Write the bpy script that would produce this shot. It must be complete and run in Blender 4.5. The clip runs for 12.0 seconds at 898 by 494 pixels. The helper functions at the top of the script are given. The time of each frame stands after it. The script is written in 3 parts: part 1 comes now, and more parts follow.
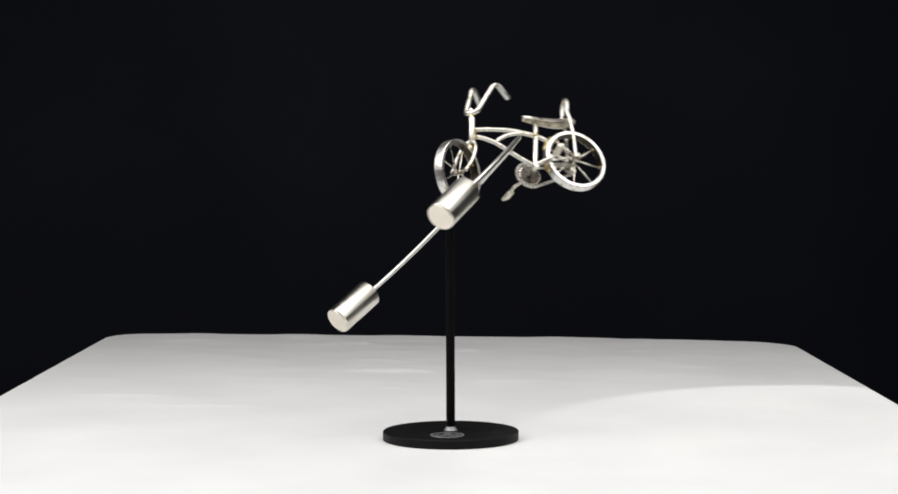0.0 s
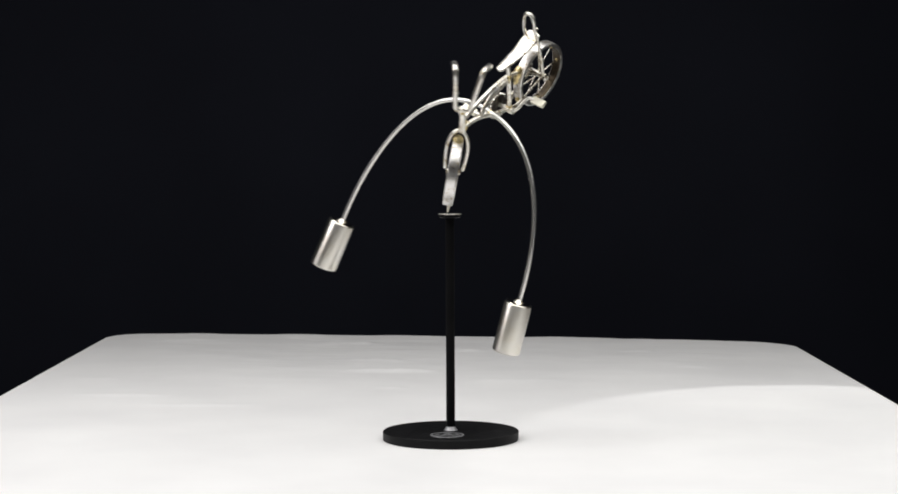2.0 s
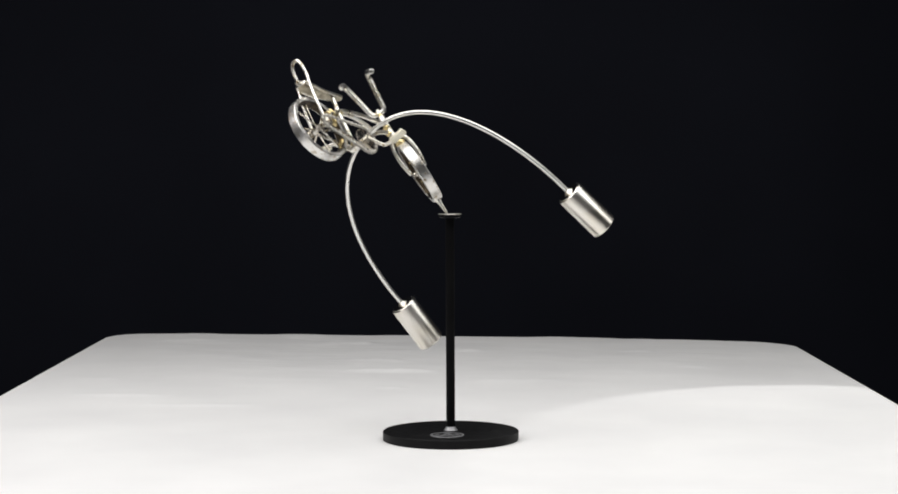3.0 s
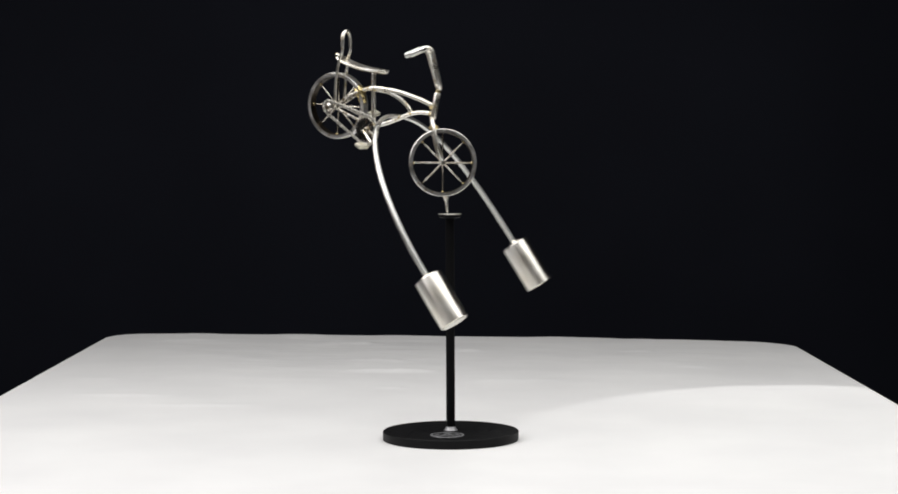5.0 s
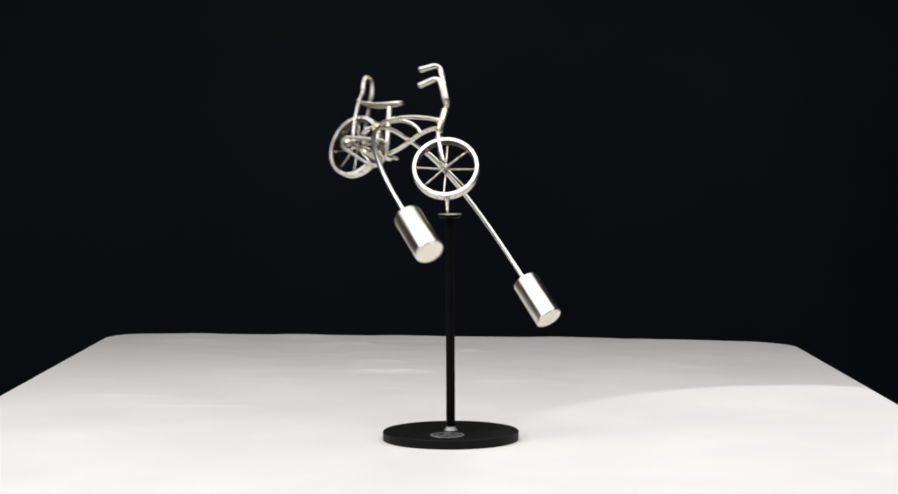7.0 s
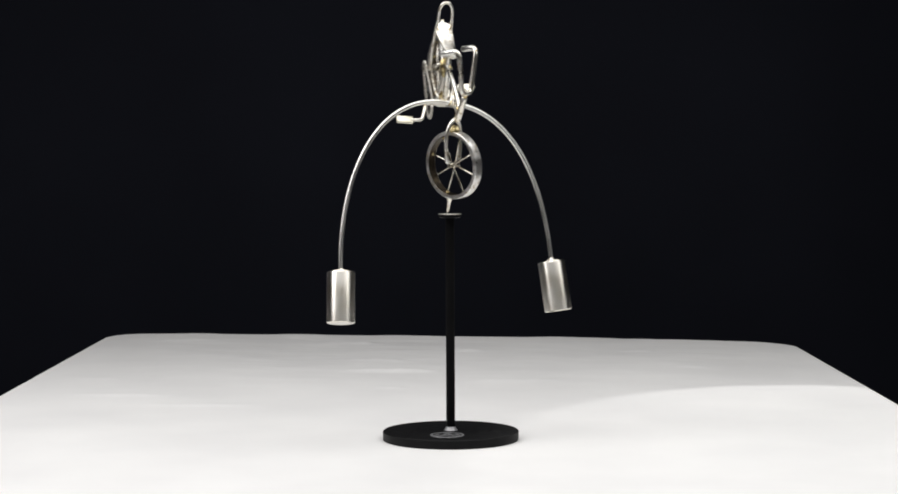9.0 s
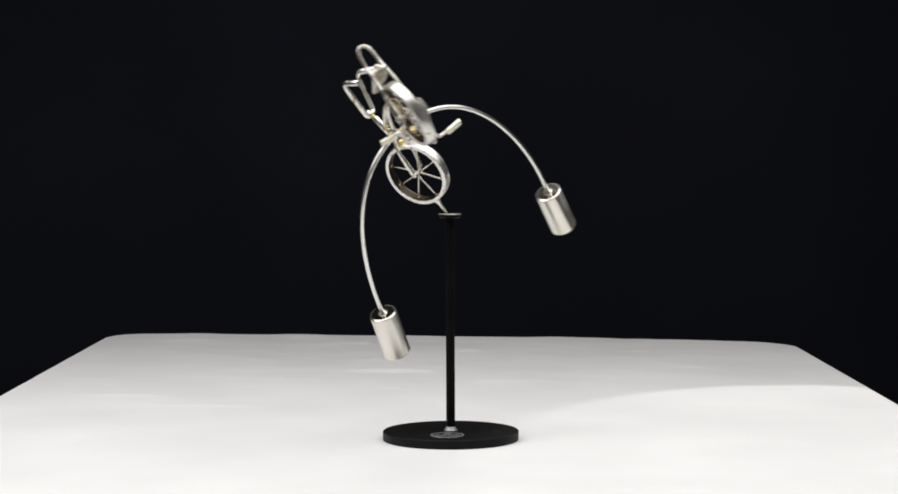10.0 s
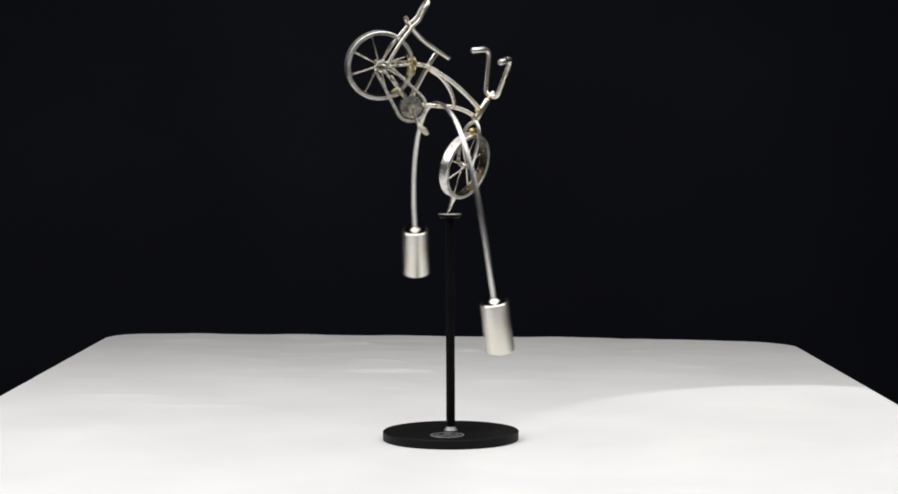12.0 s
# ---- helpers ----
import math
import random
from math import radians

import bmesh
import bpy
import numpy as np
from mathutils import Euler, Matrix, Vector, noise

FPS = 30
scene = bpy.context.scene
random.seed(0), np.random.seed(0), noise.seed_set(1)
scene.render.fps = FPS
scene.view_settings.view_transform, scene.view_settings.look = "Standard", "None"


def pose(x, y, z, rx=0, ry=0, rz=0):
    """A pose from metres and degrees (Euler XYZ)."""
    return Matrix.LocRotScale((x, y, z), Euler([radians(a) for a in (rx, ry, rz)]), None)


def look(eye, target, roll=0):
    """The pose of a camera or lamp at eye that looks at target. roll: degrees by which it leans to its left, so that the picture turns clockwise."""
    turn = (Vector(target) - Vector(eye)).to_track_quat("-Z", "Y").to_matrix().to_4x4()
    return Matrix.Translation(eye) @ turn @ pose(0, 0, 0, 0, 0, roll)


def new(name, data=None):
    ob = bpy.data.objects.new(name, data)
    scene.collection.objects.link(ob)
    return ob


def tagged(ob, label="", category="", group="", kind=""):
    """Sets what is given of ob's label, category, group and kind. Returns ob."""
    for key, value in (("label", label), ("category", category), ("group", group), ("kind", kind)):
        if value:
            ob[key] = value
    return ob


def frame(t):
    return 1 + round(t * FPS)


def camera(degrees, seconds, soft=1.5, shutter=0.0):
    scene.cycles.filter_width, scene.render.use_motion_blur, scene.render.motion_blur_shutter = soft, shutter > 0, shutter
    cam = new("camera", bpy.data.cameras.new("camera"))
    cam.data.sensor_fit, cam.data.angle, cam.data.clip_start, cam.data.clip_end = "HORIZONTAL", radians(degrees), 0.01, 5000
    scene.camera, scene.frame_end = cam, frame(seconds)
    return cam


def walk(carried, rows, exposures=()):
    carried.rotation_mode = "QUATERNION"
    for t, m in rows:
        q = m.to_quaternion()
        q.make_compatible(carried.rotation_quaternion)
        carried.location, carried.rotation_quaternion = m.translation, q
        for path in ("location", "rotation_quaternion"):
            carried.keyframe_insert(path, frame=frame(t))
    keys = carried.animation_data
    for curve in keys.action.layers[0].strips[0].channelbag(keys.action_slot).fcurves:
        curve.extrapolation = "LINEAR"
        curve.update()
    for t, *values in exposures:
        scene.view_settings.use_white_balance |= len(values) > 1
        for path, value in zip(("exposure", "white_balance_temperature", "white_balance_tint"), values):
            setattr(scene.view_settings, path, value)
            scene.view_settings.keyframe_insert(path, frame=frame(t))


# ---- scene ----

# ---- camera: stands still ----
EYE = Vector((0.0, -1.69625, 0.25757))
AIM = EYE + Vector((-0.00049, 0.99867, -0.05164))
cam = camera(26.276, 12.0, soft=1.75, shutter=0.25)
walk(cam, [(0.0, look(EYE, AIM, -0.248)), (12.0, look(EYE, AIM, -0.248))])

# ---- light: softboxes over the table's front and sides, a spot from behind that leaves a pool on the cloth ----
world = bpy.data.worlds.new("dark_studio")
world.use_nodes = True
world.node_tree.nodes["Background"].inputs[0].default_value = (0.55, 0.65, 1.0, 1)
world.node_tree.nodes["Background"].inputs[1].default_value = 0.01
scene.world = world


def area_light(name, eye, target, sx, sy, watts, colour):
    data = bpy.data.lights.new(name, "AREA")
    data.shape, data.size, data.size_y, data.energy, data.color = "RECTANGLE", sx, sy, watts, colour
    ob = new(name, data)
    ob.matrix_world = look(eye, target)
    return ob


area_light("softbox_lamp_overhead", (-0.10, -0.32, 1.15), (-0.10, -0.32, 0.0), 2.1, 1.15, 21.3, (1.0, 0.99, 0.98))
area_light("softbox_lamp_left", (-1.5, -0.55, 1.2), (-0.15, -0.2, 0.0), 0.8, 0.9, 10.5, (1.0, 0.967, 0.982))
area_light("softbox_lamp_right", (1.5, -0.55, 1.2), (0.15, -0.2, 0.0), 0.8, 0.9, 4.5, (1.0, 0.99, 0.98))
spot = bpy.data.lights.new("spot_lamp", "SPOT")
spot.energy, spot.color, spot.spot_size, spot.spot_blend, spot.shadow_soft_size = 3.9, (1.0, 0.99, 0.97), radians(45.2), 0.2, 0.006
new("spot_lamp", spot).matrix_world = look((0.416, 0.585, 0.477), (0.342, 0.092, 0.0))

# ---- materials ----


def material(name):
    m = bpy.data.materials.new(name)
    m.use_nodes = True
    nt = m.node_tree
    return m, nt, nt.nodes["Principled BSDF"]


def noise_node(nt, scale, detail=4.0, stretch=None):
    co = nt.nodes.new("ShaderNodeTexCoord")
    n = nt.nodes.new("ShaderNodeTexNoise")
    n.inputs["Scale"].default_value, n.inputs["Detail"].default_value = scale, detail
    if stretch:
        mp = nt.nodes.new("ShaderNodeMapping")
        mp.inputs["Scale"].default_value = stretch
        nt.links.new(co.outputs["Object"], mp.inputs["Vector"])
        nt.links.new(mp.outputs["Vector"], n.inputs["Vector"])
    else:
        nt.links.new(co.outputs["Object"], n.inputs["Vector"])
    return n


def ramp(nt, source, a, b, lo=0.3, hi=0.7):
    r = nt.nodes.new("ShaderNodeValToRGB")
    r.color_ramp.elements[0].position, r.color_ramp.elements[1].position = lo, hi
    r.color_ramp.elements[0].color, r.color_ramp.elements[1].color = (*a, 1), (*b, 1)
    nt.links.new(source, r.inputs[0])
    return r.outputs[0]


def surface(name, a, b, rough, metal, scale=300.0, grain=1500.0, bump=0.1, depth=0.0003, stretch=None, spec=0.5):
    """Two tones over one noise, roughness over it too, a bump over a finer one."""
    m, nt, p = material(name)
    n1, n2 = noise_node(nt, scale), noise_node(nt, grain, 3.0, stretch)
    nt.links.new(ramp(nt, n1.outputs["Fac"], a, b), p.inputs["Base Color"])
    lo, hi = rough
    nt.links.new(ramp(nt, n1.outputs["Fac"], (lo,) * 3, (hi,) * 3), p.inputs["Roughness"])
    p.inputs["Metallic"].default_value = metal
    p.inputs["Specular IOR Level"].default_value = spec
    bp = nt.nodes.new("ShaderNodeBump")
    bp.inputs["Strength"].default_value, bp.inputs["Distance"].default_value = bump, depth
    nt.links.new(n2.outputs["Fac"], bp.inputs["Height"])
    nt.links.new(bp.outputs["Normal"], p.inputs["Normal"])
    return m


def worn_metal(name, a, b, stain, cover, rough, scale, grain, bump, metal=1.0):
    """Bright metal with blotches of tarnish over a share of it; the blotches are duller, and the skin is finely dented."""
    m = surface(name, a, b, rough, metal, scale, grain, bump)
    nt = m.node_tree
    p = nt.nodes["Principled BSDF"]
    blotch = noise_node(nt, scale * 2.3, 5.0)
    mask = ramp(nt, blotch.outputs["Fac"], (0, 0, 0), (1, 1, 1), cover, cover + 0.1)
    colour, gloss = nt.nodes.new("ShaderNodeMix"), nt.nodes.new("ShaderNodeMix")
    colour.data_type = "RGBA"
    for mix, socket, ins, out in ((colour, "Base Color", (6, 7), 2), (gloss, "Roughness", (2, 3), 0)):
        old = p.inputs[socket].links[0].from_socket
        nt.links.new(mask, mix.inputs[0])
        nt.links.new(old, mix.inputs[ins[0]])
        mix.inputs[ins[1]].default_value = (*stain, 1) if mix is colour else rough[1] + 0.12
        nt.links.new(mix.outputs[out], p.inputs[socket])
    return m


SILVER = worn_metal("silver_plate", (0.85, 0.80, 0.68), (0.95, 0.94, 0.91), (0.42, 0.32, 0.15), 0.58, (0.25, 0.41), 110, 600, 0.3)
RIM = worn_metal("rim_metal", (0.76, 0.735, 0.69), (0.93, 0.92, 0.9), (0.46, 0.38, 0.25), 0.58, (0.26, 0.44), 130, 420, 0.40)
STAY = worn_metal("stay_wire", (0.55, 0.51, 0.43), (0.86, 0.84, 0.79), (0.22, 0.17, 0.10), 0.50, (0.18, 0.34), 150, 600, 0.25)
GREYROD = surface("rod_metal", (0.82, 0.81, 0.77), (0.88, 0.87, 0.83), (0.27, 0.37), 1.0, 40, 700, 0.1)
TURNED = surface("turned_aluminium", (0.82, 0.77, 0.66), (0.90, 0.88, 0.83), (0.27, 0.35), 1.0, 45, 400, 0.0, 0.0003, (0.15, 0.15, 6.0))
turn_nt = TURNED.node_tree
turn_shader = turn_nt.nodes["Principled BSDF"]
turn_shader.inputs["Anisotropic"].default_value, turn_shader.inputs["Anisotropic Rotation"].default_value = 0.82, 0.25
turn_nt.links.remove(turn_shader.inputs["Normal"].links[0])
turn_tangent = turn_nt.nodes.new("ShaderNodeTangent")
turn_tangent.direction_type, turn_tangent.axis = "RADIAL", "Z"
turn_nt.links.new(turn_tangent.outputs["Tangent"], turn_shader.inputs["Tangent"])
POLISHED = surface("faced_aluminium", (0.78, 0.73, 0.62), (0.86, 0.81, 0.71), (0.10, 0.15), 1.0, 60, 500, 0.05)
TARNISH = surface("brown_tarnish", (0.022, 0.018, 0.014), (0.10, 0.078, 0.052), (0.3, 0.5), 1.0, 180, 900, 0.3)
DULL = surface("yellow_brown_metal", (0.2, 0.17, 0.12), (0.62, 0.57, 0.44), (0.3, 0.5), 1.0, 220, 900, 0.3)
SMOKED = surface("smoky_metal", (0.03, 0.027, 0.025), (0.17, 0.155, 0.135), (0.3, 0.5), 1.0, 260, 900, 0.3)
SOLDER = surface("brass_solder", (0.55, 0.41, 0.16), (0.82, 0.71, 0.42), (0.25, 0.4), 1.0, 400, 900, 0.5)
CHAIN = surface("dull_chain_metal", (0.34, 0.32, 0.28), (0.74, 0.72, 0.67), (0.28, 0.45), 1.0, 500, 1500, 0.4)
PEDAL = surface("pedal_cream_metal", (0.76, 0.72, 0.57), (0.87, 0.84, 0.72), (0.35, 0.5), 0.7, 200, 1200, 0.4)
DISC = worn_metal("polished_disc_metal", (0.56, 0.52, 0.46), (0.84, 0.82, 0.78), (0.20, 0.14, 0.10), 0.52, (0.10, 0.22), 170, 900, 0.15)
SPOKE = surface("spoke_wire", (0.42, 0.37, 0.29), (0.86, 0.83, 0.77), (0.12, 0.3), 1.0, 200, 900, 0.3)
GRIP = surface("grip_sleeve", (0.72, 0.71, 0.67), (0.86, 0.85, 0.82), (0.25, 0.4), 1.0, 200, 1200, 0.4)
BLACK = surface("black_powder_coat", (0.0035, 0.0035, 0.004), (0.0065, 0.0065, 0.007), (0.5, 0.65), 0.0, 60, 2500, 0.35, 0.0002, None, 0.045)
COATED = surface("black_base_coat", (0.0045, 0.0045, 0.005), (0.009, 0.009, 0.0095), (0.45, 0.62), 0.0, 160, 2200, 0.4, 0.0002, None, 0.13)
BADGE = surface("badge_grey", (0.24, 0.24, 0.25), (0.42, 0.42, 0.43), (0.3, 0.45), 0.4, 900, 2000, 0.2)
DARK = surface("badge_black", (0.012, 0.012, 0.013), (0.02, 0.02, 0.02), (0.4, 0.5), 0.0, 500, 2000, 0.2)
CLOTH = surface("white_tablecloth", (0.77, 0.765, 0.76), (0.83, 0.825, 0.815), (0.75, 0.9), 0.0, 7, 900, 0.25, 0.0004)
VELVET = surface("black_backdrop_cloth", (0.0061, 0.0068, 0.0104), (0.0090, 0.0100, 0.0148), (0.9, 1.0), 0.0, 3, 500, 0.3, 0.001, None, 0.1)
FLOOR = surface("dark_floor", (0.02, 0.02, 0.02), (0.03, 0.03, 0.03), (0.6, 0.8), 0.0, 4, 200, 0.2, 0.001)
WOOD = surface("table_wood", (0.16, 0.1, 0.06), (0.25, 0.16, 0.1), (0.4, 0.6), 0.0, 12, 200, 0.2, 0.0005, (0.2, 6.0, 6.0))

# ---- mesh tools ----


def mesh_object(name, bm, mat, smooth=True):
    me = bpy.data.meshes.new(name)
    bmesh.ops.recalc_face_normals(bm, faces=bm.faces)
    bm.to_mesh(me)
    bm.free()
    me.materials.append(mat)
    if smooth:
        for f in me.polygons:
            f.use_smooth = True
        me.set_sharp_from_angle(angle=radians(38))
    return new(name, me)


def part(name, bm, mat, parent, label="", smooth=True):
    ob = mesh_object(name, bm, mat, smooth)
    ob.parent = parent
    return tagged(ob, label)


def spline(points, n=10):
    """A smooth curve through the points (Catmull-Rom)."""
    p = [Vector(q) for q in points]
    p = [2 * p[0] - p[1]] + p + [2 * p[-1] - p[-2]]
    out = []
    for i in range(1, len(p) - 2):
        a, b, c, d = p[i - 1:i + 3]
        for k in range(n):
            t = k / n
            out.append(0.5 * (2 * b + (c - a) * t + (2 * a - 5 * b + 4 * c - d) * t * t + (3 * b - a - 3 * c + d) * t ** 3))
    return out + [p[-2]]


def bezier(a, b, c, d, n=40):
    a, b, c, d = Vector(a), Vector(b), Vector(c), Vector(d)
    return [a * (1 - t) ** 3 + 3 * b * t * (1 - t) ** 2 + 3 * c * t * t * (1 - t) + d * t ** 3 for t in (i / n for i in range(n + 1))]


def fillet(points, radii, n=8):
    """A line with rounded corners, one radius a corner."""
    p = [Vector(q) for q in points]
    out = [p[0], p[0].lerp(p[1], 0.4)]
    for a, c, d, r in zip(p, p[1:], p[2:], radii):
        u, v = (a - c).normalized(), (d - c).normalized()
        cut = min(r / math.tan(u.angle(v) / 2), 0.49 * (a - c).length, 0.49 * (d - c).length)
        e, f = c + u * cut, c + v * cut
        out += [e * (1 - t) ** 2 + c * 2 * t * (1 - t) + f * t * t for t in (k / n for k in range(n + 1))]
    return out + [p[-1].lerp(p[-2], 0.4), p[-1]]


def sweep(bm, path, radius, sides=14, closed=False, ends=True):
    """A round bar along a path; radius is a number or one number a point. The ends are rounded off."""
    path = [Vector(p) for p in path]
    n = len(path)
    radii = list(radius) if hasattr(radius, "__len__") else [radius] * n
    if ends and not closed:
        t0, t1 = (path[0] - path[1]).normalized(), (path[-1] - path[-2]).normalized()
        r0, r1 = radii[0], radii[-1]
        path = [path[0] + t0 * r0 * 0.45, path[0] + t0 * r0 * 0.3] + path + [path[-1] + t1 * r1 * 0.3, path[-1] + t1 * r1 * 0.45]
        radii = [r0 * 0.45, r0 * 0.85] + radii + [r1 * 0.85, r1 * 0.45]
        n += 4
    u = None
    rings = []
    for i, p in enumerate(path):
        if closed:
            t = (path[(i + 1) % n] - path[i - 1]).normalized()
        else:
            t = (path[min(i + 1, n - 1)] - path[max(i - 1, 0)]).normalized()
        if u is None:
            u = t.orthogonal().normalized()
        u = (u - t * u.dot(t)).normalized()
        v = t.cross(u)
        rings.append([bm.verts.new(p + (u * math.cos(a) + v * math.sin(a)) * radii[i]) for a in (2 * math.pi * k / sides for k in range(sides))])
    for i in range(n if closed else n - 1):
        a, b = rings[i], rings[(i + 1) % n]
        if closed and i == n - 1:
            best = min(range(sides), key=lambda s: (a[0].co - b[s].co).length)
            b = b[best:] + b[:best]
        for k in range(sides):
            bm.faces.new((a[k], a[(k + 1) % sides], b[(k + 1) % sides], b[k]))
    if not closed:
        bm.faces.new(rings[0][::-1])
        bm.faces.new(rings[-1])
    return bm


def band(path, across, width, thick):
    """A flat strip along a path, its width along across."""
    bm = bmesh.new()
    across = Vector(across).normalized()
    rings = []
    for i, p in enumerate(path):
        t = (path[min(i + 1, len(path) - 1)] - path[max(i - 1, 0)]).normalized()
        a = (across - t * across.dot(t)).normalized()
        n = t.cross(a)
        s = min(1.0, 0.45 + 0.2 * min(i, len(path) - 1 - i))
        rings.append([bm.verts.new(p + a * x * s * width / 2 + n * y * thick / 2) for x, y in ((1, 0.5), (0.85, 1), (-0.85, 1), (-1, 0.5), (-1, -0.5), (-0.85, -1), (0.85, -1), (1, -0.5))])
    for a, b in zip(rings, rings[1:]):
        for k in range(8):
            bm.faces.new((a[k], a[(k + 1) % 8], b[(k + 1) % 8], b[k]))
    bm.faces.new(rings[0])
    bm.faces.new(rings[-1])
    return bm


def bar(path, radius, sides=14, closed=False):
    return sweep(bmesh.new(), path, radius, sides, closed)


def lathe(bm, profile, m=Matrix(), sides=48):
    """A body of revolution about z: profile rows of (radius, z)."""
    rings = []
    for r, z in profile:
        if r < 1e-6:
            rings.append([bm.verts.new(m @ Vector((0, 0, z)))])
        else:
            rings.append([bm.verts.new(m @ Vector((r * math.cos(a), r * math.sin(a), z))) for a in (2 * math.pi * k / sides for k in range(sides))])
    for a, b in zip(rings, rings[1:]):
        for k in range(sides):
            j = (k + 1) % sides
            q = [a[k % len(a)], a[j % len(a)], b[j % len(b)], b[k % len(b)]]
            q = [v for i, v in enumerate(q) if v not in q[:i]]
            if len(q) > 2:
                bm.faces.new(q)
    return bm


def basis(origin, z, x=None):
    """A pose whose z runs along z."""
    z = Vector(z).normalized()
    x = Vector(x) if x else z.orthogonal()
    x = (x - z * x.dot(z)).normalized()
    y = z.cross(x)
    m = Matrix((x, y, z)).transposed().to_4x4()
    m.translation = origin
    return m


def box(bm, m, sx, sy, sz, bevel=0.0):
    made = bmesh.ops.create_cube(bm, size=1.0, matrix=m @ Matrix.Diagonal((sx, sy, sz, 1)))
    if bevel:
        es = list({e for v in made["verts"] for e in v.link_edges})
        bmesh.ops.bevel(bm, geom=es, offset=bevel, segments=2, affect="EDGES", profile=0.5)
    return bm


def mm(x, y, z):
    return Vector((x, y, z)) * 0.001


# ---- the room: black backdrop, dark floor ----


def room():
    bm = bmesh.new()
    box(bm, pose(0, 0, -0.79), 6, 6, 0.08)
    tagged(mesh_object("floor", bm, FLOOR, False), "dark floor under the table", "floor", kind="structure")
    # hanging cloth with shallow folds
    bm = bmesh.new()
    nx, nz = 160, 20
    grid = []
    for j in range(nz + 1):
        row = []
        for i in range(nx + 1):
            x, z = -2.9 + 5.8 * i / nx, -0.75 + 3.2 * j / nz
            y = 1.32 + 0.012 * math.sin(x * 9 + 0.6 * z) + 0.03 * noise.noise(Vector((x * 1.7, z * 0.3, 4)))
            row.append(bm.verts.new((x, y, z)))
        grid.append(row)
    for j in range(nz):
        for i in range(nx):
            bm.faces.new((grid[j][i], grid[j][i + 1], grid[j + 1][i + 1], grid[j + 1][i]))
    back = mesh_object("backdrop", bm, VELVET)
    back.modifiers.new("thick", "SOLIDIFY").thickness = 0.004
    tagged(back, "black fabric backdrop hanging in soft folds", "backdrop", kind="structure")
    for name, m, sx, sy in (("wall_north", pose(0, 2.95, 0.85), 6, 0.1), ("wall_south", pose(0, -2.95, 0.85), 6, 0.1),
                            ("wall_east", pose(2.95, 0, 0.85), 0.1, 5.8), ("wall_west", pose(-2.95, 0, 0.85), 0.1, 5.8)):
        bm = bmesh.new()
        box(bm, m, sx, sy, 3.2)
        tagged(mesh_object(name, bm, FLOOR, False), "unlit dark studio wall", "wall", kind="structure")
    bm = bmesh.new()
    box(bm, pose(0, 0, 2.5), 6, 6, 0.1)
    tagged(mesh_object("ceiling", bm, FLOOR, False), "unlit dark studio ceiling", "ceiling", kind="structure")


room()

# ---- table and cloth ----
XL, XR, YF, YB = -0.469, 0.443, -0.50, 0.93


def back_edge(x):
    """Where the table's far edge runs: nearer towards one side."""
    u = (x - XL) / (XR - XL)
    return 0.985 - 0.11 * u - 0.05 * max(0.0, u - 0.7) / 0.3 - 0.016 * math.exp(-((u - 0.54) / 0.07) ** 2) + 0.003 * noise.noise(Vector((x * 14, 0.0, 6.0)))


def table():
    t = new("table")
    t.location = (0, 0, -0.75)
    bm = bmesh.new()
    for z in (0.716, 0.744):
        bm.faces.new([bm.verts.new((x, y, z)) for x, y in ((XL + 0.01, YF + 0.01), (XR - 0.01, YF + 0.01), (XR - 0.01, back_edge(XR) - 0.06), (XR - 0.07, back_edge(XR) - 0.015), (XL + 0.07, back_edge(XL) - 0.02), (XL + 0.01, back_edge(XL) - 0.07))])
    v = list(bm.verts)
    for k in range(6):
        bm.faces.new((v[k], v[(k + 1) % 6], v[6 + (k + 1) % 6], v[6 + k]))
    part("tabletop", bm, WOOD, t)
    for x in (XL + 0.06, XR - 0.06):
        for y in (YF + 0.06, YB - 0.24):
            bm = bmesh.new()
            box(bm, pose(x, y, 0.358), 0.045, 0.045, 0.716, 0.004)
            part("leg", bm, WOOD, t)
    tagged(t, "wooden table hidden under a white cloth", "table")


# creases pushed up in the cloth: middle, half length, half width, height, slant
CREASES = ((-0.071, 0.515, 0.050, 0.013, 0.0034, 0.02), (-0.091, 0.634, 0.030, 0.012, 0.0022, -0.05), (-0.062, 0.362, 0.014, 0.010, 0.0010, 0.0),
           (-0.130, 0.838, 0.030, 0.016, 0.0030, 0.10), (-0.346, 0.310, 0.055, 0.014, 0.0016, -0.06), (-0.188, 0.914, 0.036, 0.014, 0.0022, 0.0),
           (0.238, 0.722, 0.017, 0.012, 0.0022, 0.0), (0.284, 0.537, 0.015, 0.010, 0.0016, 0.1), (0.073, 0.423, 0.045, 0.012, 0.0011, 0.05),
           (0.023, 0.730, 0.019, 0.013, 0.0022, 0.0), (0.401, 0.695, 0.015, 0.012, 0.0018, -0.2), (0.405, 0.528, 0.012, 0.010, 0.0016, -0.2),
           (-0.250, 0.230, 0.060, 0.011, 0.0010, 0.04), (-0.36, 0.88, 0.035, 0.015, 0.0018, 0.1), (-0.40, 0.46, 0.03, 0.012, 0.0012, -0.1))


